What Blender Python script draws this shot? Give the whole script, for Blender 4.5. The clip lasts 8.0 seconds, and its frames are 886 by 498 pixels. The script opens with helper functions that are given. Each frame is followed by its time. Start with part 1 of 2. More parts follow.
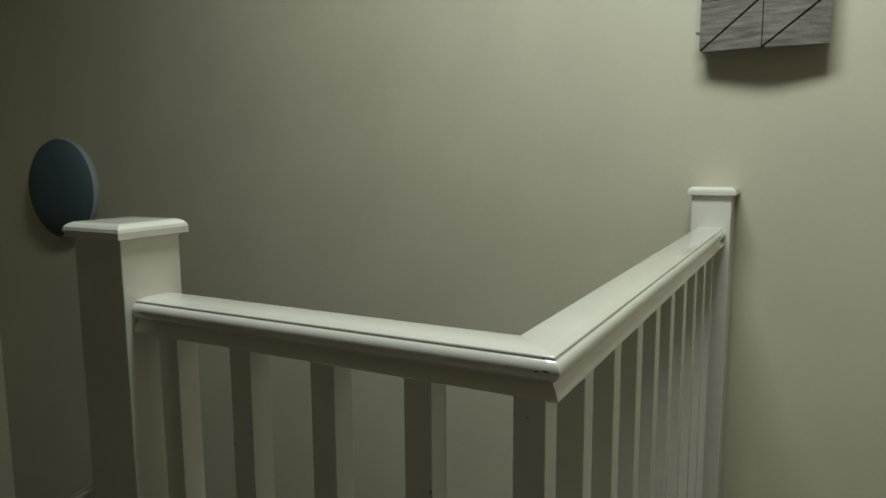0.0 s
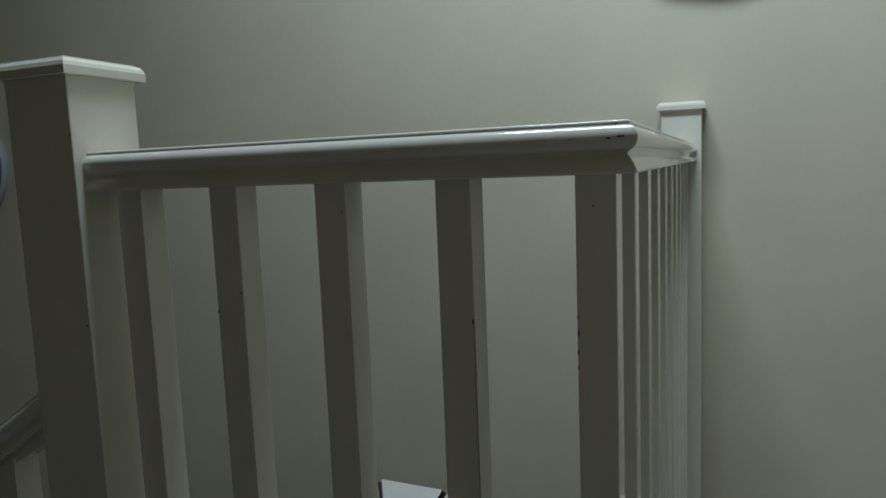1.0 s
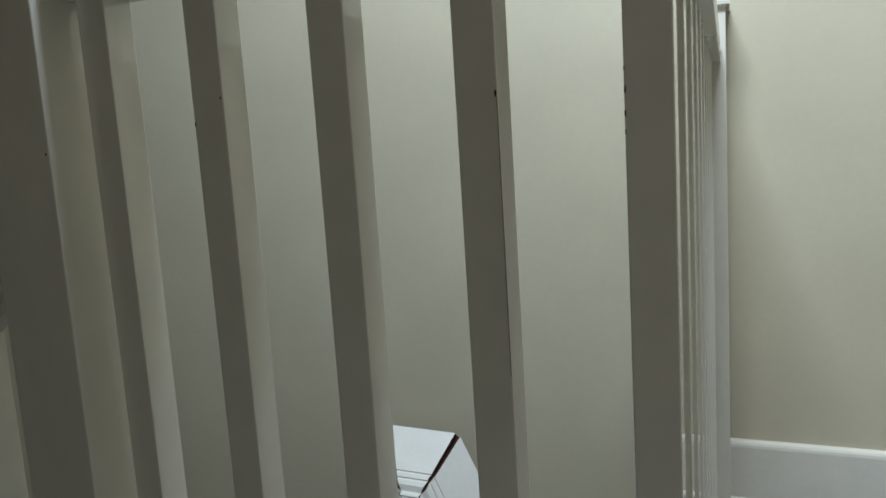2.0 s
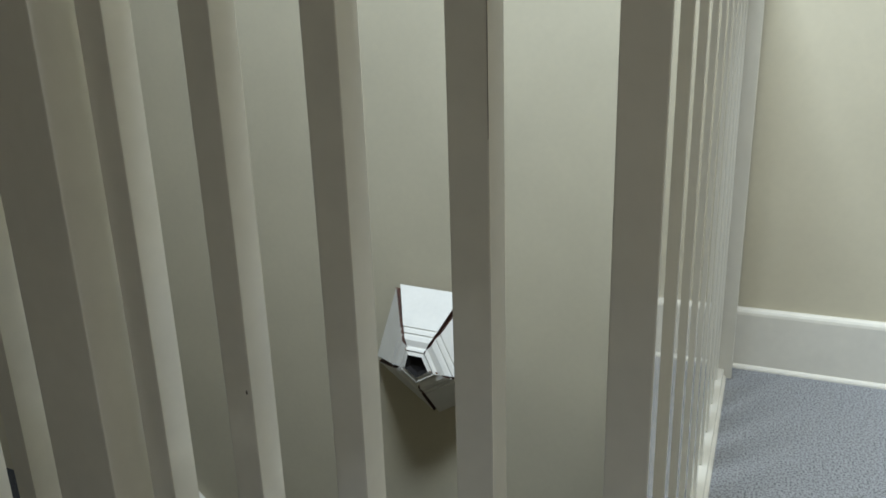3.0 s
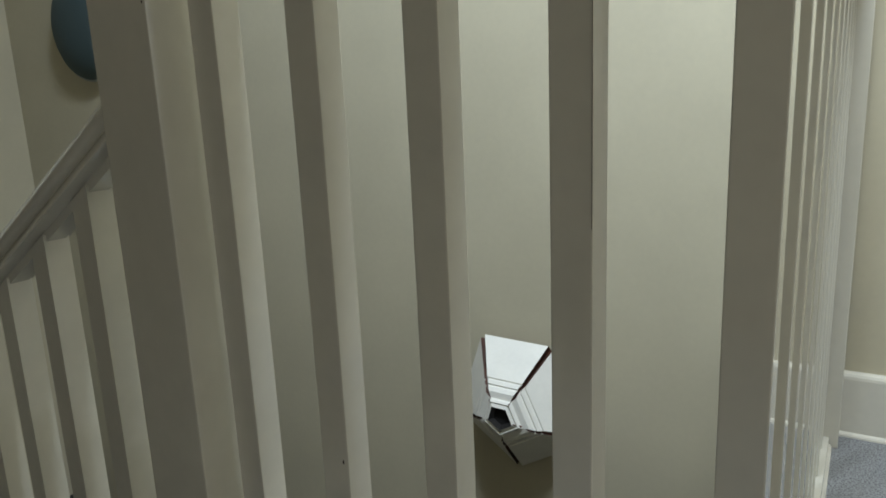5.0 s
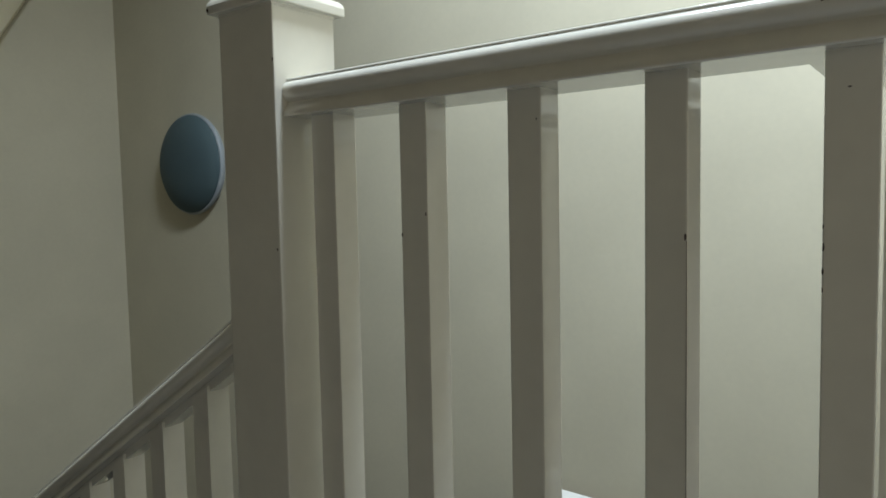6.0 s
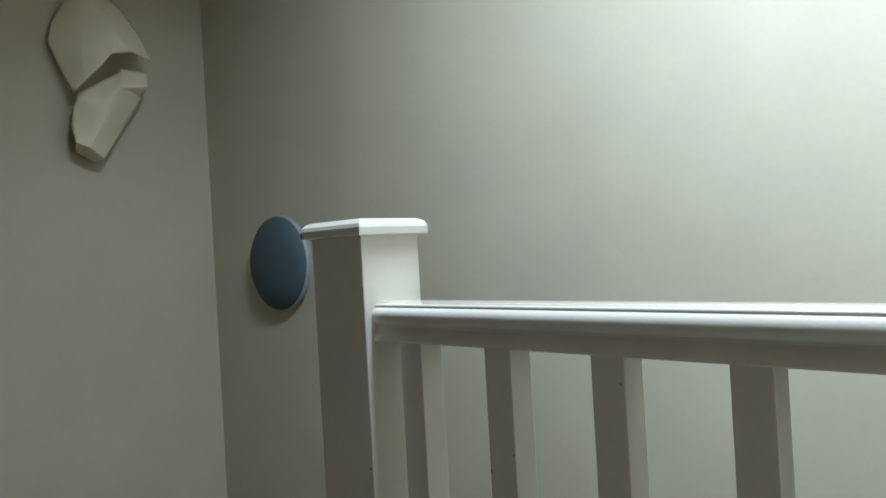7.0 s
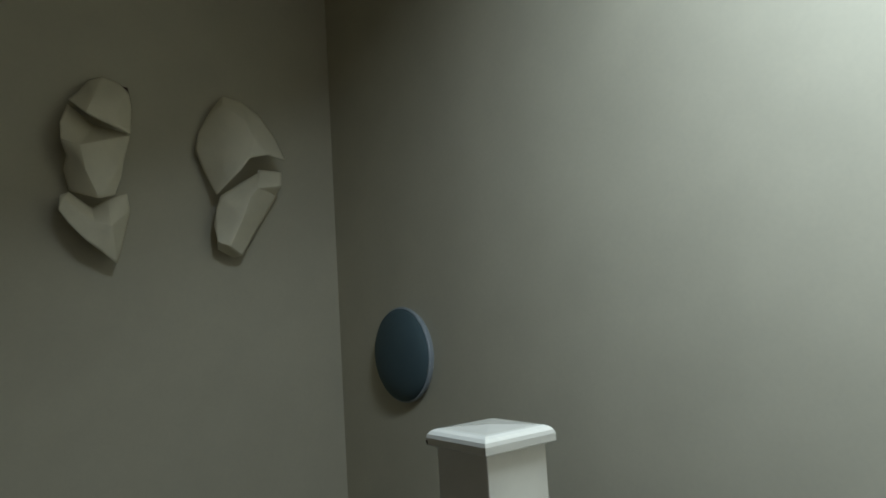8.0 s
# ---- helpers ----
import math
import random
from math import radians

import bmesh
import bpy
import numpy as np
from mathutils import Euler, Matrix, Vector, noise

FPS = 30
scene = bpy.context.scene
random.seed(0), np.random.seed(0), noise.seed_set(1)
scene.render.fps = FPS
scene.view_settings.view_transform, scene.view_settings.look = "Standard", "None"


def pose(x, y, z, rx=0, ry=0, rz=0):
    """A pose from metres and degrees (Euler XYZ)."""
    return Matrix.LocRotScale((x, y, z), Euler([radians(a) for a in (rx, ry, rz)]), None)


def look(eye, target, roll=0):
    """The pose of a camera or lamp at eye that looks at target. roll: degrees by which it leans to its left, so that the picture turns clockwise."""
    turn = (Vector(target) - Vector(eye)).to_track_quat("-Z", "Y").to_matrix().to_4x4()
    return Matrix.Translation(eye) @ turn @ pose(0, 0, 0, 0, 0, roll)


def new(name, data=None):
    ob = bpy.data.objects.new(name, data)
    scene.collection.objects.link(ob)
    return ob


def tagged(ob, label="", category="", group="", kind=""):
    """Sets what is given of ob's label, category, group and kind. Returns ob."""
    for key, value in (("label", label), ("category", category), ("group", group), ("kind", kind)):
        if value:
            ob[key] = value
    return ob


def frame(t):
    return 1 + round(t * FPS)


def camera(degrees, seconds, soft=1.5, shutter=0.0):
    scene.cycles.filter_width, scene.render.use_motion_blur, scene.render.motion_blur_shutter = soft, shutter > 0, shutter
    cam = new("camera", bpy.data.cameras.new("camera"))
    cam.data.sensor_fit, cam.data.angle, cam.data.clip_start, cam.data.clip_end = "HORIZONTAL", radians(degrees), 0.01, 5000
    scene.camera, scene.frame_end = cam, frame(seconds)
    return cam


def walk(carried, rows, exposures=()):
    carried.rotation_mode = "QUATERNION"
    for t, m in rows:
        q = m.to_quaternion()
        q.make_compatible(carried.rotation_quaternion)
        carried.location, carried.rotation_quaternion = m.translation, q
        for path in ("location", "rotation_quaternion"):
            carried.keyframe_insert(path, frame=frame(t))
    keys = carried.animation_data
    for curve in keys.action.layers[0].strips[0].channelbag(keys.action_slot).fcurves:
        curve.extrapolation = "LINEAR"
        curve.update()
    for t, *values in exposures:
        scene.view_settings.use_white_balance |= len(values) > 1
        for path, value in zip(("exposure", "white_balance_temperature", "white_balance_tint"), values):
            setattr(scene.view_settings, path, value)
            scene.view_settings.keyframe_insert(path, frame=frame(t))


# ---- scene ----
PATH = [
    (0, (0.1992, -0.5564, 1.1820), (-0.2704, 0.3162, 1.0472), -0.38),
    (0.5, (0.1188, -0.5339, 1.0765), (-0.3038, 0.3626, 0.9435), -0.95),
    (1, (0.0739, -0.5279, 0.9848), (-0.2980, 0.3930, 0.8681), -2.32),
    (1.5, (0.0451, -0.4939, 0.8899), (-0.3229, 0.4307, 0.7921), -2.85),
    (2.1, (0.0300, -0.4589, 0.8007), (-0.3503, 0.4555, 0.6619), -3.75),
    (2.2, (0.0316, -0.4556, 0.7829), (-0.3520, 0.4555, 0.6321), -3.55),
    (3.3, (0.0585, -0.4326, 0.7113), (-0.3516, 0.4252, 0.4015), -1.60),
    (3.5, (0.0586, -0.4288, 0.7088), (-0.3526, 0.4215, 0.3804), -1.60),
    (4, (0.0564, -0.4355, 0.7148), (-0.3700, 0.4034, 0.3766), -2.13),
    (4.2, (0.0524, -0.4369, 0.7203), (-0.3809, 0.4020, 0.3906), -2.42),
    (5.3, (0.0395, -0.4527, 0.7845), (-0.5027, 0.3699, 0.6214), -2.61),
    (5.5, (0.0387, -0.4706, 0.8156), (-0.5189, 0.3487, 0.6826), -2.76),
    (6, (0.0391, -0.4930, 0.8870), (-0.5541, 0.3092, 0.8189), -1.20),
    (6.5, (0.0370, -0.5001, 0.9696), (-0.5948, 0.2739, 0.9270), -2.69),
    (7, (0.0501, -0.5058, 1.0641), (-0.6281, 0.2291, 1.0679), -3.24),
    (7.5, (0.0702, -0.5176, 1.1647), (-0.6591, 0.1657, 1.2002), -4.05),
    (8, (0.0465, -0.4965, 1.2352), (-0.7409, 0.1139, 1.3201), -3.44),
]
cam = camera(64.52, 8.0, soft=1.7)
walk(cam, [(t, look(e, a, r)) for t, e, a, r in PATH],
     [(0.0, -2.45, 7350, 0), (0.6, -2.4, 6900, 1), (1.1, -2.45, 6150, 2), (1.5, -1.82, 6300, 5), (2.1, -1.42, 6350, 6), (3.4, -0.9, 6600, 6), (4.2, -1.05, 6700, 6),
      (5.3, -1.1, 6650, 5), (6.5, -1.15, 6300, 6), (7.1, -1.27, 6050, 6), (7.5, -1.95, 6200, 4), (8.0, -2.05, 6200, 3)])

# ---- light: a skylight over the landing ----
world = bpy.data.worlds.new("sky")
scene.world = world
world.use_nodes = True
wn = world.node_tree
sky = wn.nodes.new("ShaderNodeTexSky")
sky.sky_type = "NISHITA"
sky.sun_disc = False
sky.sun_elevation, sky.sun_rotation = radians(40), radians(90)
bg = wn.nodes["Background"]
bg.inputs["Strength"].default_value = 0.12
wn.links.new(sky.outputs["Color"], bg.inputs["Color"])


# lamp just under the opening, tilted north-east to spare the west wall direct light
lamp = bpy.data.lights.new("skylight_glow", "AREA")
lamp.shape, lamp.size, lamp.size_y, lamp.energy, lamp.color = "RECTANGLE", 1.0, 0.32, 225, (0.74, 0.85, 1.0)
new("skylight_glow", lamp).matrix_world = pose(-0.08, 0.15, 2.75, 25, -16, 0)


# ---- materials ----
def mat(name, colour, rough=0.6, metal=0.0, spread=0.06, scale=6.0, fine=220.0, bump=0.15, coat=0.0, second=None, tone=None, stretch=None, ramp_at=(0.35, 0.65)):
    """Paint-like surface: broad blotches, fine grain and a little relief."""
    m = bpy.data.materials.new(name)
    m.use_nodes = True
    t = m.node_tree
    b = t.nodes["Principled BSDF"]
    b.inputs["Roughness"].default_value = rough
    b.inputs["Metallic"].default_value = metal
    b.inputs["Coat Weight"].default_value = coat
    co = t.nodes.new("ShaderNodeTexCoord")
    n1 = t.nodes.new("ShaderNodeTexNoise")
    n1.inputs["Scale"].default_value, n1.inputs["Detail"].default_value = scale, 5
    n2 = t.nodes.new("ShaderNodeTexNoise")
    n2.inputs["Scale"].default_value, n2.inputs["Detail"].default_value = fine, 3
    if stretch:
        mp = t.nodes.new("ShaderNodeMapping")
        mp.inputs["Scale"].default_value = stretch
        t.links.new(co.outputs["Object"], mp.inputs["Vector"])
        t.links.new(mp.outputs["Vector"], n1.inputs["Vector"])
    else:
        t.links.new(co.outputs["Object"], n1.inputs["Vector"])
    t.links.new(co.outputs["Object"], n2.inputs["Vector"])
    ramp = t.nodes.new("ShaderNodeValToRGB")
    lo = [max(0, c * (1 - spread)) for c in colour] if second is None else second
    ramp.color_ramp.elements[0].position, ramp.color_ramp.elements[1].position = ramp_at
    ramp.color_ramp.elements[0].color = (*lo, 1)
    ramp.color_ramp.elements[1].color = (*colour, 1)
    t.links.new(n1.outputs["Fac"], ramp.inputs["Fac"])
    mix = t.nodes.new("ShaderNodeMix")
    mix.data_type, mix.blend_type = "RGBA", "MULTIPLY"
    mix.inputs[0].default_value = 0.25 if tone is None else tone
    t.links.new(ramp.outputs["Color"], mix.inputs[6])
    t.links.new(n2.outputs["Fac"], mix.inputs[7])
    t.links.new(mix.outputs[2], b.inputs["Base Color"])
    bp = t.nodes.new("ShaderNodeBump")
    bp.inputs["Strength"].default_value, bp.inputs["Distance"].default_value = bump, 0.002
    t.links.new(n2.outputs["Fac"], bp.inputs["Height"])
    t.links.new(bp.outputs["Normal"], b.inputs["Normal"])
    return m


WALL = mat("wall_paint", (0.57, 0.52, 0.385), 0.6, spread=0.07, scale=3.5, fine=70, bump=0.10, tone=0.07)
GLOSS = mat("white_gloss_paint", (0.74, 0.705, 0.61), 0.16, spread=0.06, scale=9, fine=60, bump=0.07, tone=0.08, coat=0.8)
CARPET = mat("grey_carpet", (0.32, 0.322, 0.325), 0.97, scale=290, fine=120, bump=0.5, tone=0.3, second=(0.10, 0.101, 0.104), ramp_at=(0.36, 0.54))
# near-black brown for unseen walls, to keep bounced light off the stairs
DIM = mat("bounce_damping_brown", (0.07, 0.06, 0.05), 0.8, scale=2.5, tone=0.08)
STAIR = mat("dark_stair_carpet", (0.055, 0.055, 0.058), 0.97, scale=240, fine=620, bump=1.0, tone=0.6, second=(0.022, 0.022, 0.024))
CEIL = mat("ceiling_paint", (0.74, 0.71, 0.64), 0.8, spread=0.05, scale=3, tone=0.06)
TAUPE = mat("beige_wall_paint", (0.44, 0.375, 0.29), 0.8, scale=2.5, tone=0.08)
FABRIC = mat("blue_grey_fabric", (0.075, 0.118, 0.128), 0.8, spread=0.08, fine=900, bump=0.4, tone=0.3)
RIM = mat("grey_plastic", (0.33, 0.36, 0.38), 0.4, tone=0.05)
PAPER = mat("cream_paper", (0.87, 0.795, 0.60), 0.7, spread=0.05, scale=14, fine=260, bump=0.3, tone=0.1)
BOARD = mat("old_white_board", (0.82, 0.80, 0.74), 0.35, spread=0.05, scale=12, fine=90, bump=0.1, tone=0.08)
BROWN = mat("burnt_edge_wood", (0.085, 0.028, 0.014), 0.7, spread=0.5, scale=40, fine=200, bump=0.4)
# black of the relief's backing, and painted shade inside the star's hollow
DARK = mat("black_joint_and_hollow_shade", (0.012, 0.010, 0.009), 0.9)
TIMBER = mat("weathered_timber", (0.27, 0.225, 0.195), 0.7, scale=14, fine=160, bump=0.4, tone=0.35, second=(0.13, 0.10, 0.085), stretch=(1.0, 1.0, 9.0))
CHIP = mat("chipped_paint_wood", (0.05, 0.03, 0.02), 0.8)


# ---- mesh helpers ----
def part(name, bm, material, parent=None, label="", smooth=False):
    me = bpy.data.meshes.new(name)
    bmesh.ops.recalc_face_normals(bm, faces=bm.faces)
    bm.to_mesh(me)
    bm.free()
    me.materials.append(material)
    if smooth:
        for f in me.polygons:
            f.use_smooth = True
        me.set_sharp_from_angle(angle=radians(38))
    ob = new(name, me)
    if parent is not None:
        ob.parent = parent
    if label:
        tagged(ob, label)
    return ob


def add_box(bm, x0, x1, y0, y1, z0, z1, bevel=0.0):
    r = bmesh.ops.create_cube(bm, size=1.0)
    for v in r["verts"]:
        v.co = Vector((x0 + (v.co.x + 0.5) * (x1 - x0), y0 + (v.co.y + 0.5) * (y1 - y0), z0 + (v.co.z + 0.5) * (z1 - z0)))
    if bevel:
        es = {e for v in r["verts"] for e in v.link_edges}
        bmesh.ops.bevel(bm, geom=list(es), offset=bevel, segments=2, affect="EDGES", profile=0.6)
    return bm


def box(x0, x1, y0, y1, z0, z1, bevel=0.0):
    return add_box(bmesh.new(), x0, x1, y0, y1, z0, z1, bevel)


def sweep(profile, stations):
    """A closed profile of (u, v) pairs carried along stations: functions (u, v) -> place. Ends are capped."""
    bm = bmesh.new()
    rings = [[bm.verts.new(s(u, v)) for u, v in profile] for s in stations]
    n = len(profile)
    for a, b in zip(rings, rings[1:]):
        for i in range(n):
            bm.faces.new((a[i], a[(i + 1) % n], b[(i + 1) % n], b[i]))
    bm.faces.new(rings[0])
    bm.faces.new(rings[-1][::-1])
    return bm


def thing(name, label, category, group="", kind=""):
    return tagged(new(name), label, category, group, kind)


# ---- plan (metres): the near rail lies along x at y = 0, the far rail along y at x = 0 ----
BW, PITCH, PITCHB = 0.0307, 0.1138, 0.1161
CAPW, NEWEL = 0.1010, 0.0842
NX = -0.4993                      # east edge of the stair newel's cap
CAPZ = 1.0858                     # underside of the caps
RAILU, RAILH = 0.9745, 0.0385     # underside and height of the handrail
WALLY, WALLX = 1.196, -2.992      # stairwell walls
N2Y = 1.1000                      # front of the wall newel's cap
BASE = 0.022
XS = NX - CAPW + 0.0084           # head of the upper flight
RISE, RUN = 0.162, 0.26
HALF = -6 * RISE                  # level of the half landing
XH = XS - 5 * RUN                 # its edge
EASTX, SOUTHY, STAIRY, TOPZ, LOW = 1.55, -1.75, -1.15, 2.95, -2.75
SKY = (-0.58, 0.42, -0.02, 0.32)    # skylight opening
mid = BW / 2

# ---- the setting ----
tagged(part("wall_north", box(WALLX - 0.12, EASTX + 0.12, WALLY, WALLY + 0.12, LOW, TOPZ), WALL), "off-white painted plaster wall of the stairwell", "wall", kind="structure")
tagged(part("wall_west", box(WALLX - 0.12, WALLX, STAIRY, WALLY, LOW, TOPZ), WALL), "off-white painted plaster wall at the stair turn", "wall", kind="structure")
# the next two walls are out of view; their dark tone cuts bounce
tagged(part("wall_stair", box(WALLX - 0.12, XS, STAIRY - 0.12, STAIRY, LOW, TOPZ), DIM), "unseen plaster wall beside the upper flight, darkened to damp bounced light", "wall", kind="structure")
tagged(part("wall_passage", box(XS - 0.12, XS, SOUTHY, STAIRY - 0.12, LOW, TOPZ), DIM), "unseen plaster wall of the passage, darkened to damp bounced light", "wall", kind="structure")
tagged(part("wall_south", box(XS - 0.12, EASTX + 0.12, SOUTHY - 0.12, SOUTHY, LOW, TOPZ), TAUPE), "beige painted plaster wall closing the passage", "wall", kind="structure")
tagged(part("wall_east", box(EASTX, EASTX + 0.12, SOUTHY, WALLY, LOW, TOPZ), TAUPE), "beige painted plaster wall of the landing", "wall", kind="structure")
bm = bmesh.new()
sx0, sx1, sy0, sy1 = SKY
add_box(bm, WALLX - 0.12, EASTX + 0.12, SOUTHY - 0.12, sy0, TOPZ, TOPZ + 0.30)
add_box(bm, WALLX - 0.12, sx0, sy0, sy1, TOPZ, TOPZ + 0.30)
add_box(bm, sx1, EASTX + 0.12, sy0, sy1, TOPZ, TOPZ + 0.30)
add_box(bm, WALLX - 0.12, EASTX + 0.12, sy1, WALLY + 0.12, TOPZ, TOPZ + 0.30)
tagged(part("ceiling", bm, CEIL), "off-white painted ceiling with a skylight opening", "ceiling", kind="structure")
bm = bmesh.new()
add_box(bm, -BW - 0.010, EASTX, mid * 2 + 0.010, WALLY, -0.24, 0.0)
add_box(bm, XS, EASTX, SOUTHY, mid * 2 + 0.010, -0.24, 0.0)
tagged(part("floor", bm, CARPET), "grey flecked carpet on the landing floor", "floor", kind="structure")
tagged(part("floor_lower", box(WALLX, EASTX, SOUTHY, WALLY, LOW - 0.1, LOW), STAIR), "dark carpet on the floor below", "floor", kind="structure")
tagged(part("floor_half_landing", box(WALLX, XH, STAIRY, WALLY, HALF - 0.2, HALF), STAIR), "dark carpet on the half landing", "floor", kind="structure")

SKIRT = [(0, 0), (-0.026, 0), (-0.0255, 0.003), (-0.023, 0.0062), (-0.0195, 0.0085), (-0.017, 0.009), (-0.017, 0.128), (-0.0155, 0.134), (-0.012, 0.1385), (-0.006, 0.141), (0, 0.1415)]


def skirting(x0, x1):
    bm = sweep(SKIRT, [lambda u, v: (x0, WALLY + u, v), lambda u, v: (x1, WALLY + u, v)])
    return tagged(part("baseboard", bm, GLOSS), "white gloss skirting board along the landing carpet", "skirting", kind="structure")


skirting(-mid + NEWEL / 2, EASTX)

# ---- balustrade ----
balustrade = thing("balustrade", "white painted landing balustrade with square balusters and mitred handrail", "balustrade")
H = RAILH
# half profile of the handrail: crown, quirk, round, hollow and lower band


def arc(cu, cv, r, a0, a1, n):
    return [(cu + r * math.cos(radians(a0 + (a1 - a0) * i / n)), cv + r * math.sin(radians(a0 + (a1 - a0) * i / n))) for i in range(n + 1)]


side = ([(0.0, H + 0.0012), (0.014, H + 0.0009), (0.0235, H - 0.0002)] + arc(0.0248, H - 0.0022, 0.0020, 80, 0, 4) + [(0.0268, H - 0.0034)]
        + arc(0.0228, H - 0.0128, 0.0100, 76, -62, 13) + [(0.0262, H - 0.0222), (0.0248, H - 0.0236), (0.0252, H - 0.0250), (0.0264, H - 0.0264), (0.0294, H - 0.0310), (0.0318, 0.0028), (0.0320, 0.0012), (0.0310, 0.0)])
RAIL = side + [(-u, v) for u, v in side[:0:-1]]
L0 = NX - 0.0084
part("handrail", sweep(RAIL, [lambda u, v: (L0, mid - u, RAILU + v), lambda u, v: (-mid + u, mid - u, RAILU + v)]), GLOSS, balustrade, smooth=True)
part("handrail", sweep(RAIL, [lambda u, v: (-mid + u, mid - u, RAILU + v), lambda u, v: (-mid + u, N2Y + 0.0084, RAILU + v)]), GLOSS, balustrade, smooth=True)

first = part("baluster", box(-mid, mid, -mid, mid, BASE, RAILU + 0.003, 0.0012), GLOSS, balustrade)
first.location = (-mid, mid, 0)
spots = [(-mid - i * PITCH, mid) for i in range(1, 5)] + [(-mid, mid + i * PITCHB) for i in range(1, 10)]
for x, y in spots:
    b = new("baluster", first.data)
    b.parent, b.location = balustrade, (x, y, 0)
part("base_rail", box(L0, 0.010, -0.010, BW + 0.010, 0.0, BASE, 0.002), GLOSS, balustrade)
side_rail = part("base_rail", box(-BW - 0.010, 0.010, BW + 0.010, N2Y + 0.0084, 0.0, BASE, 0.002), GLOSS, balustrade)
part("base_bead", sweep([(0.0, 0.0), (0.007, 0.0), (0.006, 0.004), (0.003, 0.007), (0.0, 0.008)], [lambda u, v: (0.010 + u, -0.010, v), lambda u, v: (0.010 + u, N2Y + 0.006, v)]), GLOSS, side_rail)
# apron boards that close the landing's edge towards the well
part("apron_board", box(L0, -BW - 0.010, BW + 0.010, BW + 0.022, -0.26, BASE - 0.004, 0.002), GLOSS, balustrade)
part("apron_board", box(-BW - 0.022, -BW - 0.010, BW + 0.022, WALLY, -0.26, BASE - 0.004, 0.002), GLOSS, balustrade)


def chip(x, y, z, nx, ny, w, h, parent):
    """A small ragged spot where the paint has come off."""
    bm = bmesh.new()
    n, ring = 9, []
    for i in range(n):
        a = 2 * math.pi * i / n
        k = random.uniform(0.55, 1.0)
        d = w * k * math.cos(a)
        ring.append(bm.verts.new((x + d * abs(ny) + nx * 0.0003, y + d * abs(nx) + ny * 0.0003, z + h * k * math.sin(a))))
    bm.faces.new(ring)
    return part("paint_chip", bm, CHIP, parent, "dark bare wood under chipped paint")


for x, z, w, h in ((-PITCH - 0.0015, 0.8585, 0.0011, 0.0035), (-BW - 3 * PITCH + 0.0012, 0.857, 0.0010, 0.0025), (-3 * PITCH - 0.002, 0.8756, 0.0008, 0.0022),
                   (-BW + 0.0006, 0.866, 0.0005, 0.002), (-BW + 0.0009, 0.853, 0.0008, 0.0035), (-BW + 0.0007, 0.838, 0.0007, 0.0035), (-BW + 0.0006, 0.8265, 0.0005, 0.0022),
                   (-BW * 0.55, 0.951, 0.0016, 0.0008), (-0.3470, 0.4310, 0.0011, 0.0028), (-2 * PITCH - 0.004, 0.950, 0.0006, 0.0014)):
    chip(x, 0, z, 0, -1, w, h, balustrade)
for x, z, w, h in ((0.006, RAILU + 0.0265, 0.0032, 0.0010), (-0.003, RAILU + 0.0255, 0.0024, 0.0008), (-0.030, RAILU + 0.0262, 0.0014, 0.0006)):
    chip(x, mid - 0.0330, z, 0, -1, w, h, balustrade)
chip(0.002, mid - 0.0276, RAILU + H - 0.0028, 0, -1, 0.0022, 0.0008, balustrade)
for x in (0.008, -0.118, -0.155):
    chip(x, mid - 0.0303, RAILU + 0.004, 0, -1, 0.0012, 0.0007, balustrade)


part("paint_crack", box(-PITCH - 0.0008, -PITCH - 0.0005, -0.0003, 0.0004, 0.66, 0.856), CHIP, balustrade, "hairline crack along a painted edge")


def newel(x, y, z0, back, label, chipped=False):
    """A square post with a moulded cap; back is how far it reaches to the north of its middle."""
    post = thing("newel_post", label, "newel post", "newel posts")
    n = NEWEL / 2
    part("post", box(x - n, x + n, y - n, y + min(n, back), z0, CAPZ, 0.0016), GLOSS, post)
    c = CAPW / 2
    cap = [(c - 0.0080, -0.003), (c - 0.0080, 0.0), (c - 0.001, 0.0), (c, 0.001), (c, 0.0085), (c - 0.0012, 0.0125), (c - 0.0042, 0.0158), (c - 0.0085, 0.0178), (c - 0.013, 0.0184)]
    bm = bmesh.new()
    corners = ((-1, -1), (1, -1), (1, 1), (-1, 1))
    rings = [[bm.verts.new((x + a * r, y + min(b * r, back - 0.001), CAPZ + z)) for a, b in corners] for r, z in cap]
    for p, q in zip(rings, rings[1:]):
        for i in range(4):
            bm.faces.new((p[i], p[(i + 1) % 4], q[(i + 1) % 4], q[i]))
    top = bm.verts.new((x, y, CAPZ + 0.0205))
    for i in range(4):
        bm.faces.new((rings[-1][i], rings[-1][(i + 1) % 4], top))
    bm.faces.new(rings[0][::-1])
    lid = part("cap", bm, GLOSS, post)
    if chipped:
        chip(x + n - 0.0012, y - n, 1.0295, 0, -1, 0.0011, 0.003, post)
        chip(x + n - 0.004, y - n, 0.842, 0, -1, 0.0012, 0.002, post)
        chip(x - c + 0.0022, y - c, CAPZ + 0.0042, 0, -1, 0.0022, 0.0036, lid)
    return post


newel(NX - CAPW / 2, mid, HALF - 0.1, 1, "white painted square newel post at the stair head", True)
newel(-mid, N2Y + CAPW / 2, 0.0, WALLY - N2Y - CAPW / 2, "white painted square newel post against the wall")

# ---- upper flight ----
staircase = thing("staircase", "dark carpeted upper stair flight with white strings", "stairs")
for i in range(5):
    x1 = XS - i * RUN
    part("step", box(x1 - RUN, x1 + 0.0, STAIRY, -0.006, -(i + 1) * RISE - 0.20, -(i + 1) * RISE, 0.006), STAIR, staircase)
SL = RISE / RUN


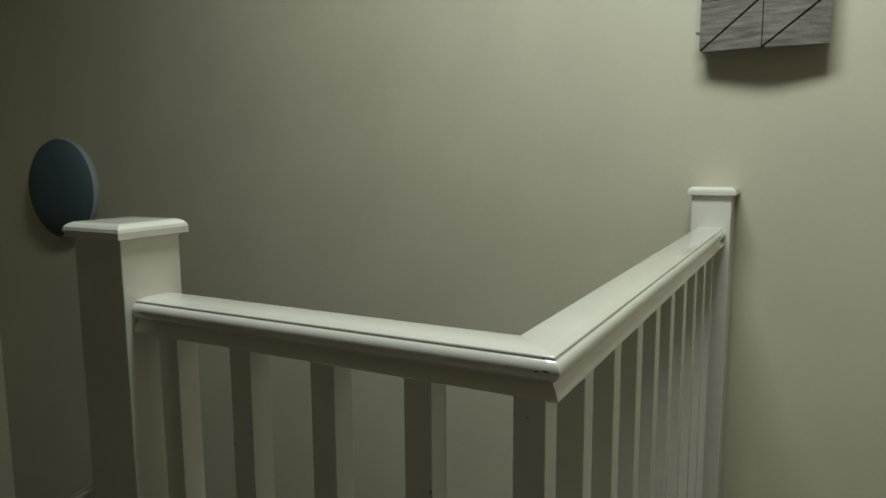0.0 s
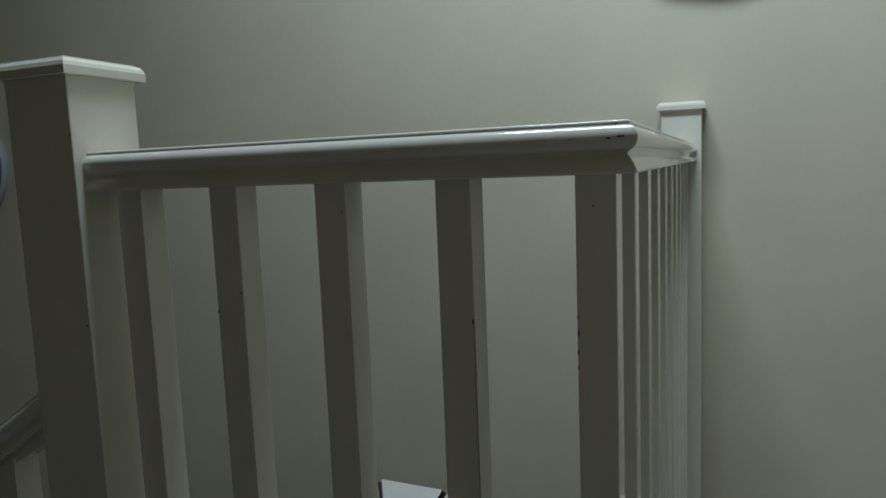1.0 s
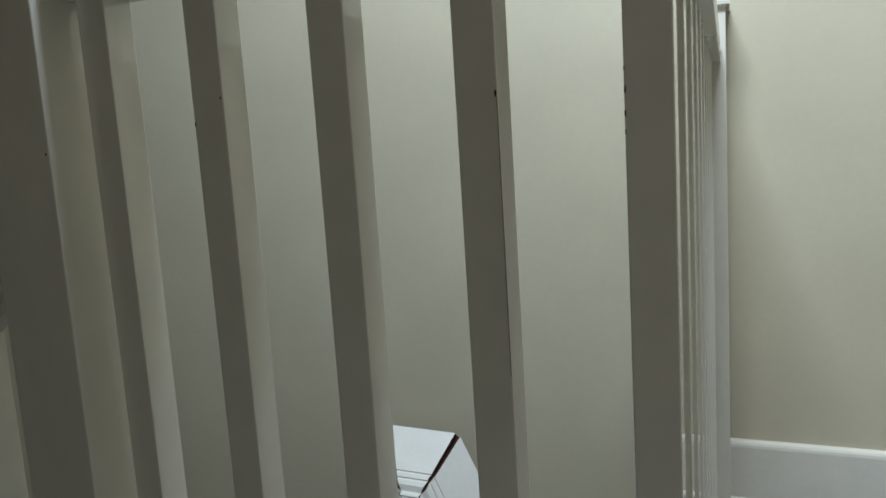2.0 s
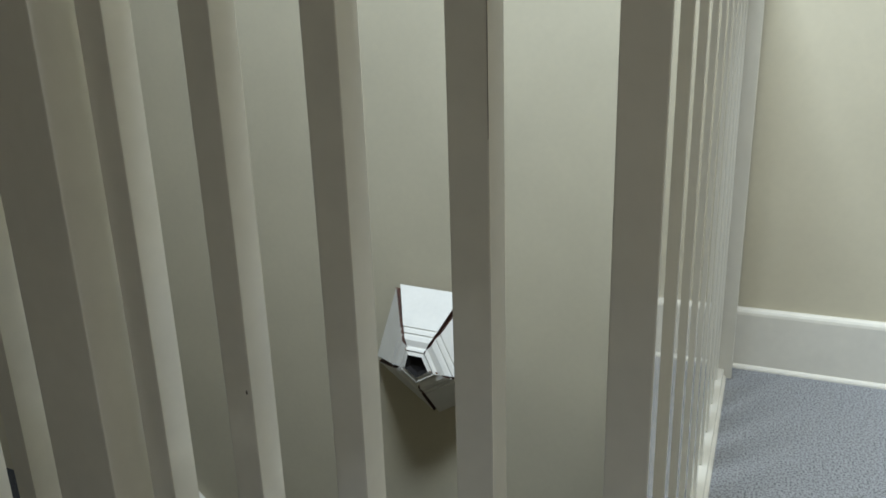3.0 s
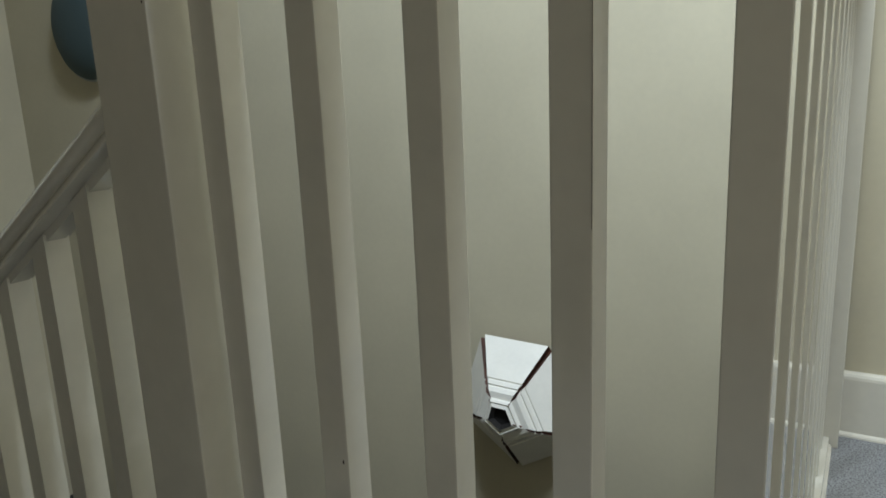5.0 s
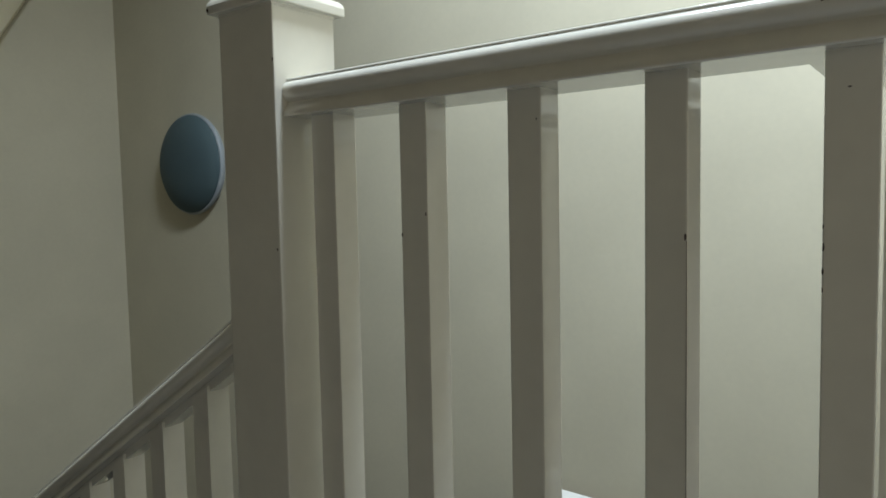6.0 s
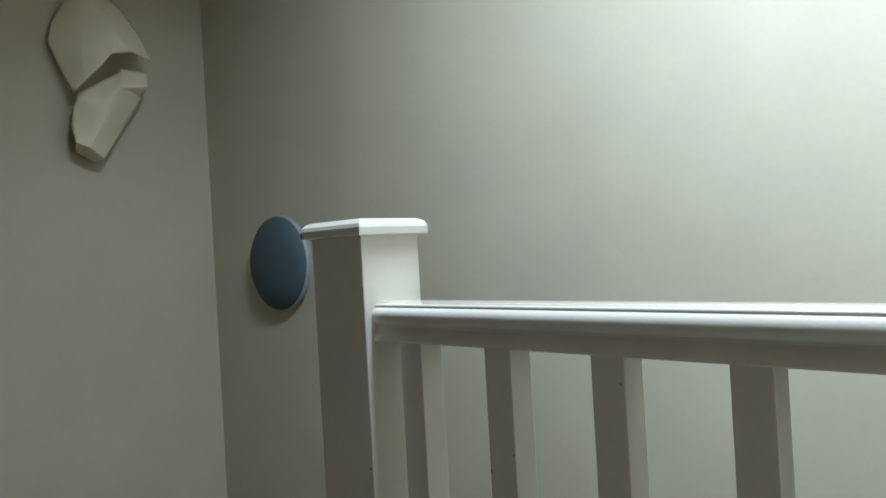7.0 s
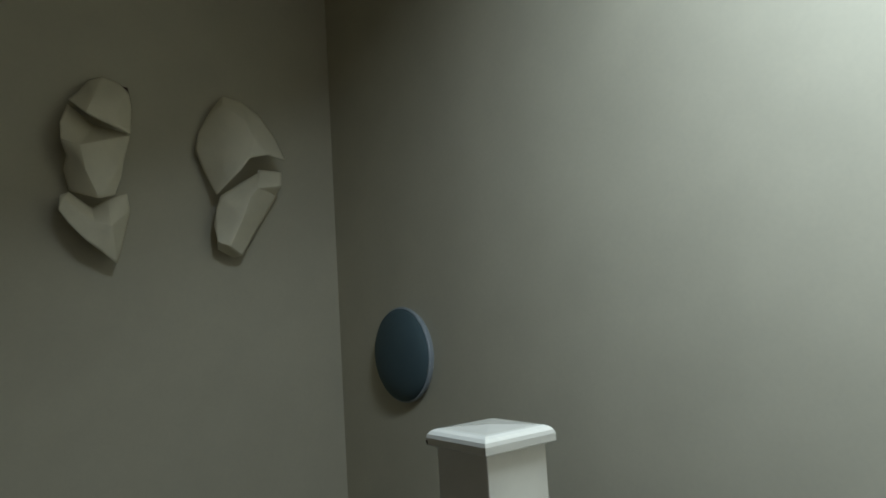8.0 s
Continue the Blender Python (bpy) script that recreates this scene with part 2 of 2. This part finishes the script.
def slanted(x0, x1, z0, y0, y1, zlo, zhi, slope, material, name, parent, label=""):
    """A sloping board between x0 and x1 whose line passes z0 at x0."""
    bm = bmesh.new()
    v = [[bm.verts.new((x, y, z0 + (x - x0) * slope + z)) for y, z in ((y0, zlo), (y1, zlo), (y1, zhi), (y0, zhi))] for x in (x0, x1)]
    for i in range(4):
        bm.faces.new((v[0][i], v[0][(i + 1) % 4], v[1][(i + 1) % 4], v[1][i]))
    bm.faces.new(v[0]), bm.faces.new(v[1])
    return part(name, bm, material, parent, label)


slanted(XS, XH, 0.03, -0.004, BW + 0.004, -0.27, 0.03, SL, GLOSS, "string", staircase, "white painted closed string")
slanted(XS, XH, 0.03, STAIRY + 0.002, STAIRY + 0.024, -0.20, 0.10, SL, GLOSS, "string", staircase, "white painted closed string")

stair_rail = thing("stair_balustrade", "white painted sloping stair handrail with square balusters", "balustrade")
RZ = 0.732
sloping = part("handrail", sweep(RAIL, [lambda u, v: (XS, mid - u, RZ + v * 1.08), lambda u, v: (XH + 0.03, mid - u, RZ + (XH + 0.03 - XS) * SL + v * 1.08)]), GLOSS, stair_rail, smooth=True)
slanted(XS, XH + 0.03, RZ, mid - 0.012, mid + 0.012, -0.012, 0.001, SL, GLOSS, "fillet", sloping)
for i in range(12):
    x = XS - 0.103 - i * 0.0992
    zt = RZ + (x - XS) * SL
    bm = box(x - mid, x + mid, 0.0, BW, 0.05 + (x - XS) * SL, zt - 0.01)
    for v in bm.verts:
        if v.co.z > zt - 0.05:
            v.co.z = zt - 0.004 + (v.co.x - x) * SL
    part("baluster", bm, GLOSS, stair_rail)
bottom = thing("newel_post", "white painted square newel post at the half landing", "newel post", "newel posts")
part("post", box(XH - 0.054, XH + 0.030, mid - 0.042, mid + 0.042, HALF, 0.20, 0.0016), GLOSS, bottom)
part("cap", box(XH - 0.061, XH + 0.037, mid - 0.049, mid + 0.049, 0.20, 0.22, 0.004), GLOSS, bottom)

# ---- lower flight, along the north wall ----
lower = thing("staircase", "dark carpeted lower stair flight with white moulded wall string", "stairs")
WELL = WALLY - 0.95
for i in range(8):
    x0 = XH + i * RUN
    part("step", box(x0, x0 + RUN, WELL, WALLY - 0.03, HALF - (i + 1) * RISE - 0.2, HALF - (i + 1) * RISE, 0.006), STAIR, lower)
S2 = -0.76
wall_string = slanted(XH, XH + 8 * RUN, -0.665, WALLY - 0.022, WALLY - 0.001, -0.26, -0.030, S2, GLOSS, "string", lower, "white painted wall string")
slanted(XH, XH + 8 * RUN, -0.665, WALLY - 0.030, WALLY - 0.001, -0.028, 0.0, S2, GLOSS, "string_moulding", wall_string, "white rounded moulding")
slanted(XH, XH + 8 * RUN, -0.80, WELL - 0.035, WELL, -0.28, 0.03, -SL, GLOSS, "string", lower, "white painted closed string")

# ---- round disc on the wall ----
DX, DZ, DR = -2.428, 1.054, 0.200
disc = thing("wall_speaker", "round blue-grey domed wall disc with pale rim", "wall disc")


def lathe(profile, seg, place):
    bm = bmesh.new()
    rings = [[bm.verts.new(place(r * math.cos(2 * math.pi * i / seg), r * math.sin(2 * math.pi * i / seg), h)) for i in range(seg)] for r, h in profile]
    for p, q in zip(rings, rings[1:]):
        for i in range(seg):
            bm.faces.new((p[i], p[(i + 1) % seg], q[(i + 1) % seg], q[i]))
    bm.faces.new(rings[0])
    bm.faces.new(rings[-1])
    return bm


onwall = lambda a, b, h: (DX + a, WALLY - h, DZ + b)
part("rim", lathe([(DR * 0.85, 0), (DR * 0.95, 0.0), (DR * 0.96, 0.010), (DR * 0.99, 0.012), (DR, 0.016), (DR, 0.022), (DR * 0.988, 0.028), (DR * 0.966, 0.029), (DR * 0.956, 0.024)], 72, onwall), RIM, disc, smooth=True)
part("front", lathe([(DR * 0.958, 0.015), (DR * 0.962, 0.030), (DR * 0.94, 0.040), (DR * 0.82, 0.058), (DR * 0.62, 0.076), (DR * 0.36, 0.085), (DR * 0.1, 0.088)], 72, onwall), FABRIC, disc, smooth=True)


# ---- folded paper sculptures on the west wall ----
def lobe(parent, corners, sheets):
    """One folded sheet: corners as (along the wall, height, distance from the wall), in centimetres, and the facets between them."""
    bm = bmesh.new()
    vs = [bm.verts.new((WALLX + 1.08 * d / 100, y / 100, z / 100)) for y, z, d in corners]
    for f in sheets:
        bm.faces.new([vs[i] for i in f])
    bmesh.ops.recalc_face_normals(bm, faces=bm.faces)
    if sum(f.normal.x for f in bm.faces) < 0:
        bmesh.ops.reverse_faces(bm, faces=bm.faces)
    crease = bm.edges.layers.float.new("crease_edge")
    for e in bm.edges:
        e[crease] = 0.85 if e.is_boundary else 0.55
    c = sum((v.co for v in vs), Vector()) / len(vs)
    ob = part("lobe", bm, PAPER, parent, smooth=True)
    soft = ob.modifiers.new("soft_folds", "SUBSURF")
    soft.levels = soft.render_levels = 3
    skin = ob.modifiers.new("thickness", "SOLIDIFY")
    skin.thickness, skin.offset = 0.004, -1
    # a folded tab holds the sheet to the wall
    part("tab", box(WALLX, c.x - 0.03, c.y - 0.015, c.y + 0.015, c.z - 0.02, c.z + 0.02, 0.002), PAPER, parent)


def sculpture(label, lobes):
    ob = thing("paper_sculpture", label, "sculpture", "folded paper sculptures")
    for corners, sheets in lobes:
        lobe(ob, corners, sheets)
    return ob


three_lobes = sculpture("folded cream paper sculpture of three creased lobes", (
    ([(0.5, 211.8, 10), (5.0, 216.6, 7), (8.9, 222.1, 5), (14.1, 224.4, 5), (19.2, 222.5, 6), (23.2, 218.8, 6), (23.9, 211.8, 7), (22.0, 200.3, 12), (14.9, 201.0, 17), (4.8, 204.9, 18), (8.7, 213.1, 14), (16.5, 211.0, 15)],
     ((0, 1, 10, 9), (1, 2, 10), (2, 3, 10), (3, 4, 11, 10), (4, 5, 11), (5, 6, 11), (6, 7, 8, 11), (10, 11, 8, 9))),
    ([(0.8, 211.3, 6), (-2.5, 202.8, 9), (-2.7, 195.9, 12), (3.3, 193.2, 15), (9.6, 195.2, 15), (11.8, 196.1, 14), (22.5, 200.1, 10), (19.5, 188.6, 10), (16.7, 185.7, 12), (5.3, 184.5, 14), (0.0, 190.5, 9), (-0.4, 185.8, 5), (1.5, 177.7, 4), (10.2, 173.6, 13), (16.3, 175.9, 10), (18.8, 183.0, 9), (10.3, 203.7, 5), (17.5, 202.9, 5)],
     ((0, 1, 2, 3, 16), (16, 3, 4), (16, 4, 5, 17), (17, 5, 6), (2, 10, 9, 3), (3, 9, 8, 4), (4, 8, 7, 5), (5, 7, 6), (9, 10, 11, 12), (9, 12, 13), (9, 13, 8), (8, 13, 14, 15), (8, 15, 7))),
    ([(-2.8, 174.5, 10), (0.7, 176.7, 6), (6.9, 172.6, 4), (9.3, 170.8, 5), (14.3, 174.4, 8), (20.9, 176.4, 10), (22.3, 170.4, 8), (19.6, 157.3, 7), (16.7, 148.6, 9), (11.1, 152.9, 12), (4.8, 157.4, 14), (-0.6, 163.6, 13), (-3.6, 168.9, 11), (7.7, 163.8, 15), (13.4, 162.7, 16)],
     ((0, 1, 2, 13), (0, 13, 11, 12), (2, 3, 13), (3, 4, 14, 13), (4, 5, 6, 14), (6, 7, 14), (7, 8, 14), (8, 9, 14), (9, 10, 13, 14), (10, 11, 13)))))
bm = bmesh.new()
bm.faces.new([bm.verts.new((WALLX + d / 100, y / 100, z / 100)) for y, z, d in [(20.9, 221.9, 5), (23.7, 221.9, 4), (24.1, 218.8, 5), (21.9, 218.8, 7)]])
bmesh.ops.solidify(bm, geom=bm.faces[:], thickness=0.006)
part("corner_chip", bm, BROWN, three_lobes, "torn brown corner")
sculpture("folded cream paper sculpture with a curled crease", (
    ([(63.3, 223.6, 4), (71.2, 221.8, 5), (78.9, 215.7, 7), (84.2, 206.3, 9), (87.4, 194.7, 13), (77.6, 195.4, 17), (68.4, 192.9, 19), (64.8, 187.7, 18), (60.8, 183.0, 15), (57.1, 177.8, 10), (54.7, 187.0, 5), (50.8, 198.0, 3), (53.1, 206.8, 2), (57.0, 214.6, 3), (61.6, 218.2, 8), (69.4, 211.0, 13), (70.9, 201.6, 18), (60.1, 200.1, 12), (59.3, 188.7, 13)],
     ((0, 1, 15, 14), (1, 2, 16, 15), (2, 3, 5, 16), (3, 4, 5), (16, 5, 6), (0, 14, 13), (14, 15, 17, 13), (15, 16, 17), (16, 6, 7, 17), (7, 8, 18, 17), (8, 9, 18), (9, 10, 18), (10, 11, 17, 18), (11, 12, 13, 17))),
    ([(59.5, 177.8, 8), (68.2, 183.8, 9), (76.2, 188.7, 9), (73.7, 181.4, 15), (86.2, 180.1, 7), (83.2, 174.9, 6), (77.0, 164.5, 5), (67.8, 152.1, 9), (60.3, 155.5, 14), (56.0, 157.6, 12), (56.2, 164.9, 8), (58.0, 172.4, 7), (66.1, 167.7, 16), (69.4, 176.6, 15), (65.7, 151.8, 4), (59.0, 155.5, 4)],
     ((0, 1, 13, 12), (1, 2, 3, 13), (3, 4, 5, 13), (13, 5, 6, 12), (12, 6, 7, 8), (12, 8, 9, 10), (12, 10, 11, 0), (8, 7, 14), (9, 8, 14, 15))),
    ([(76.7, 190.5, 8), (88.6, 190.5, 7), (85.3, 182.9, 13), (72.6, 180.5, 15), (84.4, 179.6, 8), (73.4, 179.7, 10)],
     ((0, 1, 2, 3), (3, 2, 4, 5)))))

# ---- five-board star on the north wall, below the landing ----
star = thing("board_star", "star of five white moulded board offcuts with dark edges", "wall sculpture")
CXS, CZS, OUT, INN, PROUD = -0.735, -0.074, 0.198, 0.044, 0.148


def corner(k, r, d):
    a = radians((60, 121, 198, 270, 342)[k % 5] if r > 0.1 else 54 + 72 * k)
    r *= (1.0, 1.05, 1.0, 1.0, 1.13)[k % 5]
    return Vector((CXS + r * math.cos(a), WALLY - d, CZS + r * math.sin(a)))


STEP = [(0.0, 0.0), (0.61, 0.0), (0.62, -0.004), (0.635, -0.004), (0.645, 0.0), (0.70, 0.0), (0.71, -0.004), (0.725, -0.004), (0.735, -0.001), (0.80, -0.001), (0.84, -0.006), (0.875, -0.011), (0.90, -0.011), (0.905, -0.006), (0.94, -0.006), (0.95, -0.010), (1.0, -0.012)]
for k in range(5):
    oa, ob, ia, ib = corner(k, OUT, 0.020), corner(k + 1, OUT, 0.020), corner(k, INN, PROUD), corner(k + 1, INN, PROUD)
    n = (ob - oa).cross(ia - oa).normalized()
    if n.y > 0:
        n = -n
    bm = bmesh.new()
    front, back = [], []
    for s, d in STEP:
        a, b = oa.lerp(ia, s), ob.lerp(ib, s)
        g = (b - a).normalized() * (0.0095 + 0.0015 * math.sin(9 * s + k) + 0.0012 * math.sin(31 * s + 2 * k) - 0.005 * s)
        front.append((bm.verts.new(a + g + n * d), bm.verts.new(b - g + n * d)))
        back.append((bm.verts.new(a + g - n * 0.026), bm.verts.new(b - g - n * 0.026)))
    for i in range(len(STEP) - 1):
        bm.faces.new((front[i][0], front[i][1], front[i + 1][1], front[i + 1][0]))
        for w in (bm.faces.new((back[i][0], back[i][1], back[i + 1][1], back[i + 1][0])), bm.faces.new((front[i][0], front[i + 1][0], back[i + 1][0], back[i][0])),
                  bm.faces.new((front[i][1], front[i + 1][1], back[i + 1][1], back[i][1]))):
            w.material_index = 1
    # outer ends stay brown; inner ends are painted black as the hollow's shade
    for i in (0, -1):
        bm.faces.new((front[i][0], front[i][1], back[i][1], back[i][0])).material_index = 1 - i
    ob_ = part("board", bm, BOARD, star)
    ob_.data.materials.append(BROWN)
    ob_.data.materials.append(DARK)
# solid core in near-black: the open centre's shade put into its colour
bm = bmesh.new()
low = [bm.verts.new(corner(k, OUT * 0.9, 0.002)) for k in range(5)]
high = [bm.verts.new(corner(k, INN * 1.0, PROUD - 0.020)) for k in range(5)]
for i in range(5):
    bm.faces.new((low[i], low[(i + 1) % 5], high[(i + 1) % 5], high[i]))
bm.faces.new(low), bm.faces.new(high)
part("core", bm, DARK, star, "near-black solid core painted as the hollow's shade")

# ---- timber relief on the north wall, above the wall newel ----
relief = thing("timber_relief", "weathered grey-brown timber relief of triangular boards with black joints", "wall sculpture")
part("backing", box(-0.054, 0.192, WALLY - 0.030, WALLY, 1.410, 1.620), DARK, relief, "black backing")
for cx in range(2):
    for cz in range(2):
        x0, z0 = -0.060 + cx * 0.130, 1.404 + cz * 0.109
        x1, z1 = x0 + 0.128, z0 + 0.107
        for tri in (((x0 + 0.003, z0), (x1, z0), (x1, z1 - 0.003)), ((x0, z0 + 0.003), (x1 - 0.003, z1), (x0, z1))):
            bm = bmesh.new()
            lift = random.uniform(0, 0.006)
            f = [bm.verts.new((x, WALLY - 0.046 - lift - 0.018 * (abs(x - 0.069) < 0.008), z)) for x, z in tri]
            g = [bm.verts.new((x, WALLY - 0.028, z)) for x, z in tri]
            bm.faces.new(f), bm.faces.new(g)
            for i in range(3):
                bm.faces.new((f[i], f[(i + 1) % 3], g[(i + 1) % 3], g[i]))
            part("board", bm, TIMBER, relief)
part("peg", box(-0.071, -0.050, WALLY - 0.040, WALLY - 0.032, 1.444, 1.450, 0.001), TIMBER, relief)
